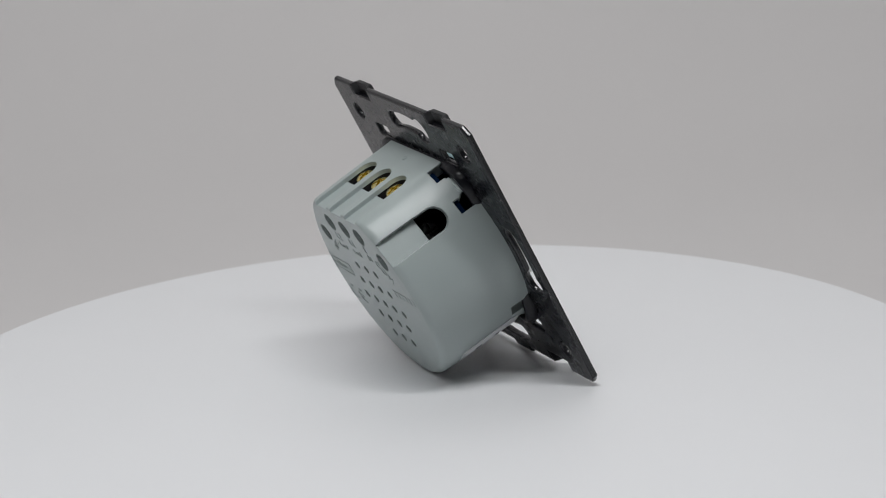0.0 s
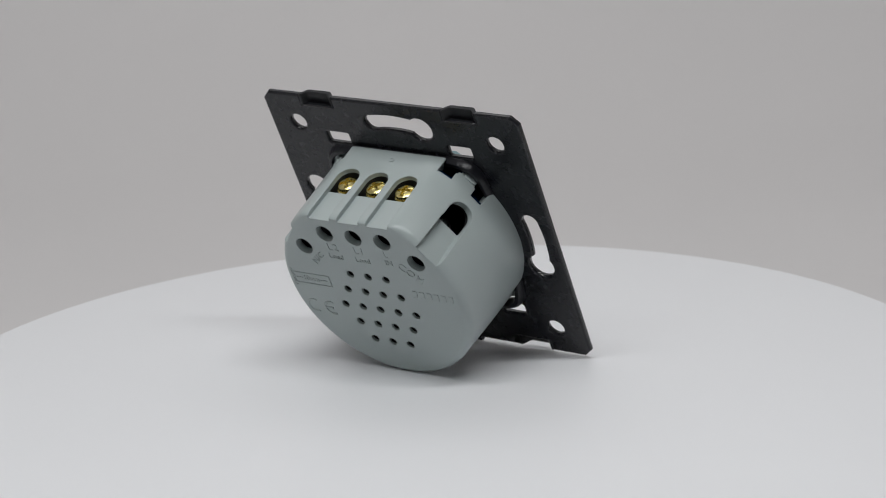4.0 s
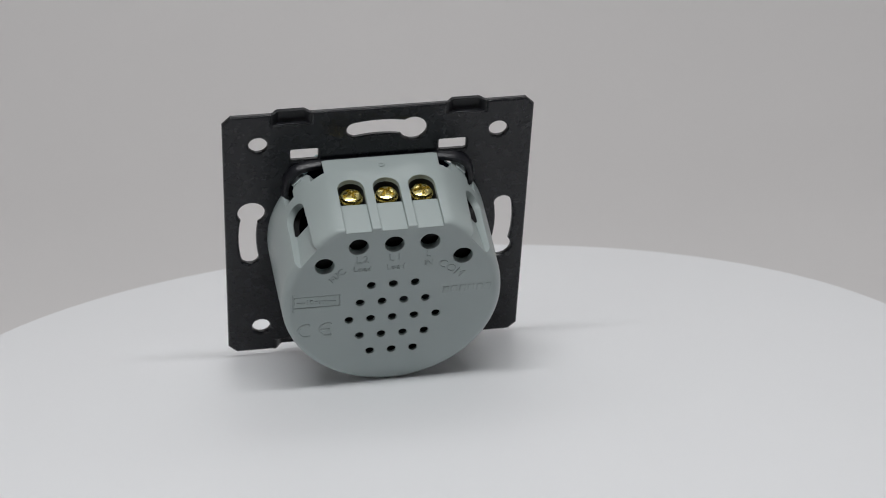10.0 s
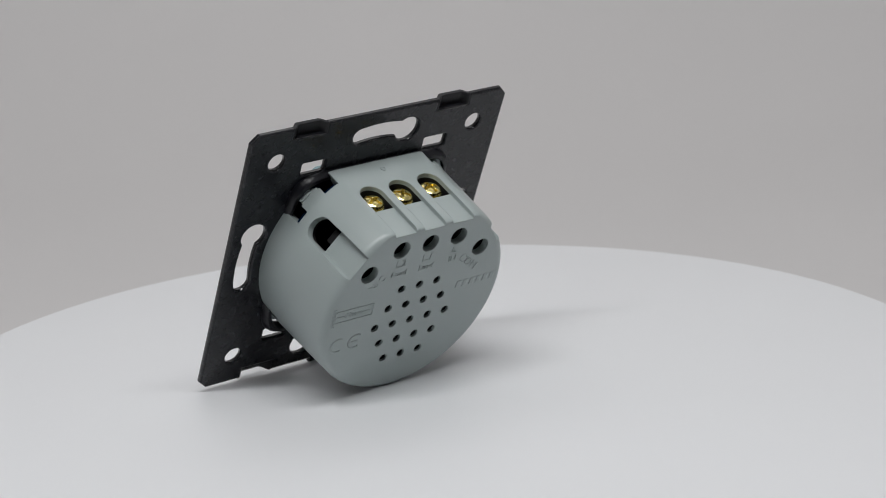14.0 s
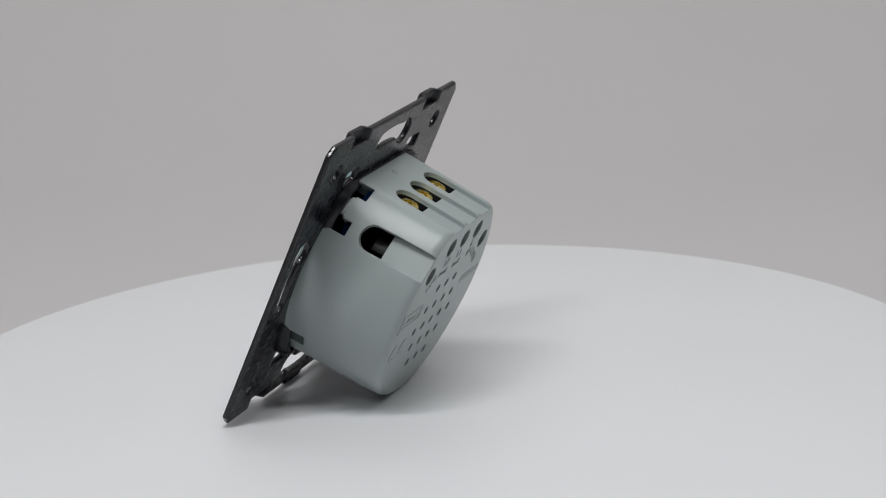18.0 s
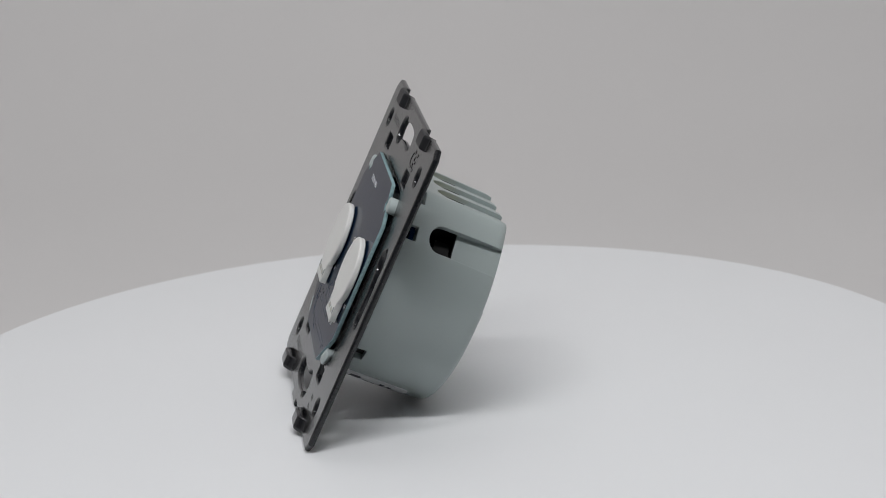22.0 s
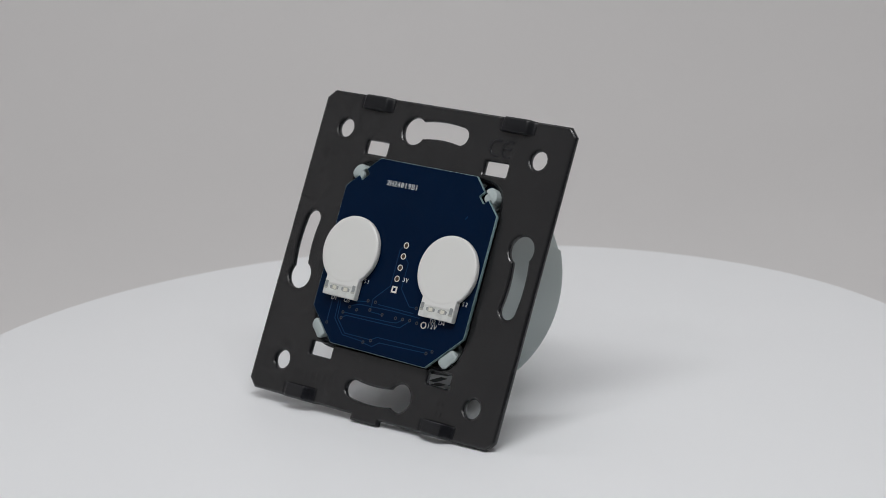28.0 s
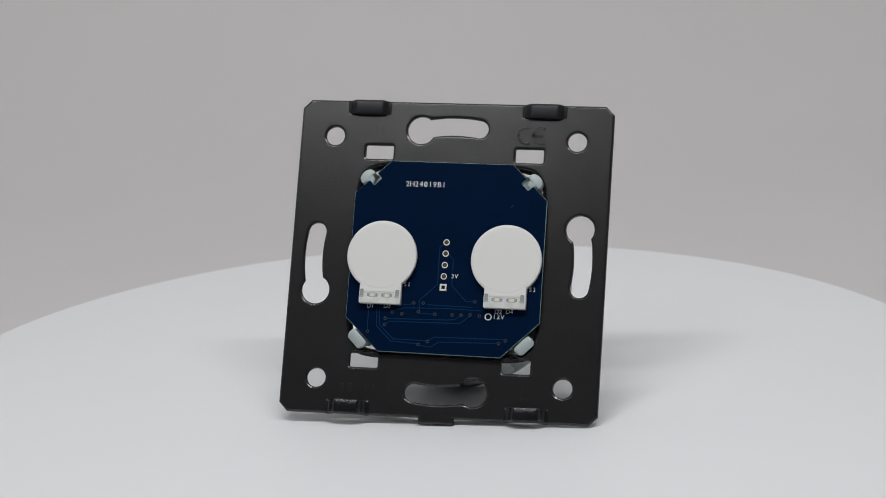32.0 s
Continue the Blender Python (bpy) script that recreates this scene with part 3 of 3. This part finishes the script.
    # touch pads
    for s, x in ((1, -14.35), (-1, 14.2)):
        yc = -0.18
        n = 64
        prof = [(7.6, 0.25), (8.0, 0.45), (8.05, 0.7), (8.05, 1.5), (7.9, 1.68), (7.5, 1.75), (7.2, 1.76), (6.9, 1.75), (6.4, 1.74), (0.02, 1.74)]
        bm = bmesh.new()
        add_loft(bm, [[(x + r * math.cos(2 * math.pi * i / n), yc + r * math.sin(2 * math.pi * i / n), PZ + h) for i in range(n)] for r, h in prof])
        pad = part("touch_pad", bm, WHITE, parent, "round milky white touch pad on the board", 20)
        cx = x + 0.25
        bm = bmesh.new()
        add_prism(bm, rect(cx - 4.75, -8.6, cx + 4.75, -6.4, 0.2, 2), PZ + 0.3, PZ + 1.73)
        part("neck", bm, WHITE, pad)
        bm = bmesh.new()
        add_prism(bm, rect(cx - 4.8, -11.2, cx + 4.8, -8.3, 0.25, 2), PZ + 0.35, PZ + 1.7)
        part("light_guide", bm, CLEAR, pad, "frosted clear light guide below the pad")
        for dx in (-1.75, 1.6):
            bm = bmesh.new()
            add_prism(bm, rect(cx + dx - 1.25, -9.7, cx + dx + 1.25, -8.9, 0.25, 3), PZ + 1.5, PZ + 1.715)
            part("led_body", bm, SOLDER, pad)
            bm = bmesh.new()
            add_prism(bm, rect(cx + dx - 0.78, -9.85, cx + dx + 0.78, -8.75, 0.2, 3), PZ + 1.5, PZ + 1.725)
            part("led_rim", bm, LEDRIM, pad)
            bm = bmesh.new()
            add_prism(bm, rect(cx + dx - 0.5, -9.68, cx + dx + 0.5, -8.92, 0.15, 3), PZ + 1.5, PZ + 1.74)
            part("led_lens", bm, LED, pad)
        for dx, w in ((-4.2, 0.42), (3.95, 0.42)):
            bm = bmesh.new()
            add_prism(bm, rect(cx + dx - w, -9.5, cx + dx + w, -8.0, 0.2, 3), PZ + 1.5, PZ + 1.80)
            part("solder_pad", bm, SOLDER, pad)
            bm = bmesh.new()
            add_prism(bm, rect(cx + dx - 0.6, -9.9, cx + dx + 0.5, -9.3, 0.2, 3), PZ + 1.5, PZ + 1.73)
            part("solder_pad", bm, LEDRIM, pad)
    return ob


def clips(parent):
    for sx in (1, -1):
        for sy in (1, -1):
            m = pose(0, 0, 0, 0, 0, {(1, 1): 43.5, (-1, 1): 136.5, (-1, -1): 225, (1, -1): 315}[(sx, sy)])
            bm = bmesh.new()
            top = sy > 0
            # arm, seen from the side: outwards n, and z
            sec = [(26.1, -4.0), (26.9, -4.0), (27.4, -1.0), (27.5, 0.6), (27.2, 1.1), (26.9, 1.25), (26.2, 1.15), (26.1, 0.2)]
            if not top:
                sec = [(24.6, -4.0), (25.7, -4.0), (26.8, -1.0), (28.3, 0.3), (28.4, 0.8), (27.6, 1.3), (26.3, 1.4), (25.9, 1.2), (25.9, 0.2), (24.9, -1.5)]
            w = 1.75 if top else 2.3
            mid = 26.7
            rings = [[m @ Vector((mid + (n - mid) * q, t, 0.4 + (z - 0.4) * (0.6 + 0.4 * q))) for n, z in sec] for t, q in ((-w, 0.55), (-w + 0.25, 0.82), (-w + 0.7, 1), (w - 0.7, 1), (w - 0.25, 0.82), (w, 0.55))]
            add_loft(bm, rings)
            if top:
                # upright block with a round back, and before it a round nose in the notch of the board
                back = [(26.1, -1.7), (26.3, -1.9), (26.8, -1.9)]
                back += [(26.9 + 1.3 * math.cos(radians(a)), 1.9 * math.sin(radians(a))) for a in (-65, -45, -22, 0, 22, 45, 65)]
                back += [(26.8, 1.9), (26.3, 1.9), (26.1, 1.7)]
                add_loft(bm, [[m @ Vector((26.9 + (n - 26.9) * q, t * q, z)) for n, t in back]
                              for z, q in ((-2.6, 0.9), (-2.2, 1), (1.2, 1), (1.42, 0.95), (1.52, 0.84))])
                nose = [(25.75 + 1.05 * math.cos(radians(a)), 0.98 * math.sin(radians(a))) for a in (90, 110, 130, 155, 180, 205, 230, 250, 270)]
                nose += [(26.9, -0.9), (26.9, 0.9)]
                add_loft(bm, [[m @ Vector((26.4 + (n - 26.4) * q, t * q, z)) for n, t in nose] for z, q in ((0.5, 0.95), (1.2, 1), (1.4, 0.95), (1.5, 0.86))])
            part("snap_clip", bm, CLIPGREY, parent, "pale grey plastic snap clip")


STAND = 0.945     # how far the plate stands off the housing's own zero plane


def module():
    root = tagged(new("touch_switch_module"), "touch switch module, black steel plate and grey housing, on turntable", "light switch")
    housing(root)
    rear = set(root.children)
    steel = plate(root)
    board(root)
    clips(root)
    for ob in root.children:
        if ob not in rear:
            ob.location.z = STAND * MM
            ob.rotation_euler = (radians(-0.16), radians(-0.1), 0)
    steel.location.z = (STAND - 0.05) * MM
    steel.rotation_euler.x = radians(-0.22)
    return root


studio()
table = turntable()
switch = module()

# seconds, turn of the table, small rocking about x and y in degrees, small slide in millimetres
TURN = (
    (0, 115.17, -0.23, -1.16, -0.26, 0.52, 0.12),
    (1, 122.86, -0.23, -1.16, -0.26, 0.52, 0.12),
    (2, 130.17, -0.24, -1.29, -0.11, 0.45, 0.12),
    (3, 137.44, -0.25, -1.42, 0.04, 0.38, 0.13),
    (3.5, 141.03, -0.24, -1.40, 0.04, 0.39, 0.15),
    (5.5, 156.15, -0.18, -1.19, 0.06, 0.42, 0.24),
    (6, 160.18, -0.16, -1.20, 0.06, 0.42, 0.28),
    (7, 166.55, -0.13, -1.31, 0.07, 0.44, 0.28),
    (8, 174.17, -0.02, -1.03, 0.06, 0.37, 0.29),
    (9, 180.53, 0.09, -0.52, 0.05, 0.30, 0.14),
    (10, 188.51, 0.00, -0.72, 0.05, 0.32, 0.27),
    (11, 195.72, -0.08, -0.50, 0.05, 0.34, 0.31),
    (12, 202.30, 0.04, -0.52, 0.03, 0.28, 0.22),
    (13, 210.22, 0.17, -0.43, 0.01, 0.21, 0.20),
    (14, 217.20, 0.12, -0.06, -0.15, 0.03, 0.14),
    (14.5, 220.84, 0.10, -0.02, -0.22, -0.07, 0.11),
    (16.5, 235.80, 0.00, -0.52, -0.53, -0.44, -0.01),
    (17, 239.37, -0.02, -0.53, -0.60, -0.53, -0.04),
    (17.5, 243.05, 0.00, -0.20, -0.53, -0.40, -0.02),
    (18, 246.81, 0.03, 0.46, -0.46, -0.27, 0.00),
    (18.5, 250.20, 0.06, 1.30, -0.22, -0.02, 0.03),
    (19, 253.59, 0.09, 1.89, 0.03, 0.24, 0.06),
    (20, 260.73, 0.13, 1.83, -0.02, 0.52, 0.11),
    (21, 268.17, 0.08, 2.09, 0.08, 0.46, 0.21),
    (22, 275.78, 0.08, 1.84, 0.01, 0.32, 0.09),
    (23, 283.06, 0.16, 1.80, 0.06, 0.40, 0.07),
    (24, 290.18, -0.06, 1.85, 0.10, 0.18, 0.05),
    (25, 297.57, -0.28, 1.90, 0.32, 0.12, 0.02),
    (25.5, 300.98, -0.26, 1.87, 0.26, 0.12, 0.01),
    (27.5, 315.70, -0.21, 1.76, 0.02, 0.15, -0.03),
    (28, 319.58, -0.19, 1.73, -0.04, 0.16, -0.04),
    (29, 326.46, -0.22, 1.65, -0.00, 0.02, 0.01),
    (30, 333.87, -0.25, 1.58, 0.03, -0.12, 0.07),
    (31, 341.05, -0.26, 1.57, 0.06, -0.00, 0.07),
    (32, 347.90, -0.28, 1.53, 0.08, 0.09, 0.01),
)


def motions():
    lean = Matrix.Rotation(radians(0.313), 4, "Y") @ Matrix.Rotation(radians(-25.812 + 90.0), 4, "X")
    rows, spin = [], []
    for t, a, rx, ry, dx, dy, dz in TURN:
        foot = Vector((8.478, -15.627, 0)) * MM
        rock = Matrix.Rotation((radians(rx) ** 2 + radians(ry) ** 2) ** 0.5, 4, Vector((rx, ry, 1e-9)))
        table_turn = Matrix.Rotation(radians(a), 4, "Z")
        m = table_turn @ Matrix.Translation(foot + Vector((dx, dy, dz)) * MM) @ rock @ Matrix.Translation((0, 0, 33.85 * MM)) @ lean
        rows.append((t, m))
        spin.append((t, Matrix.Translation((0.00108, -0.00471, 0)) @ table_turn))
    walk(switch, rows)
    walk(table, spin)


motions()
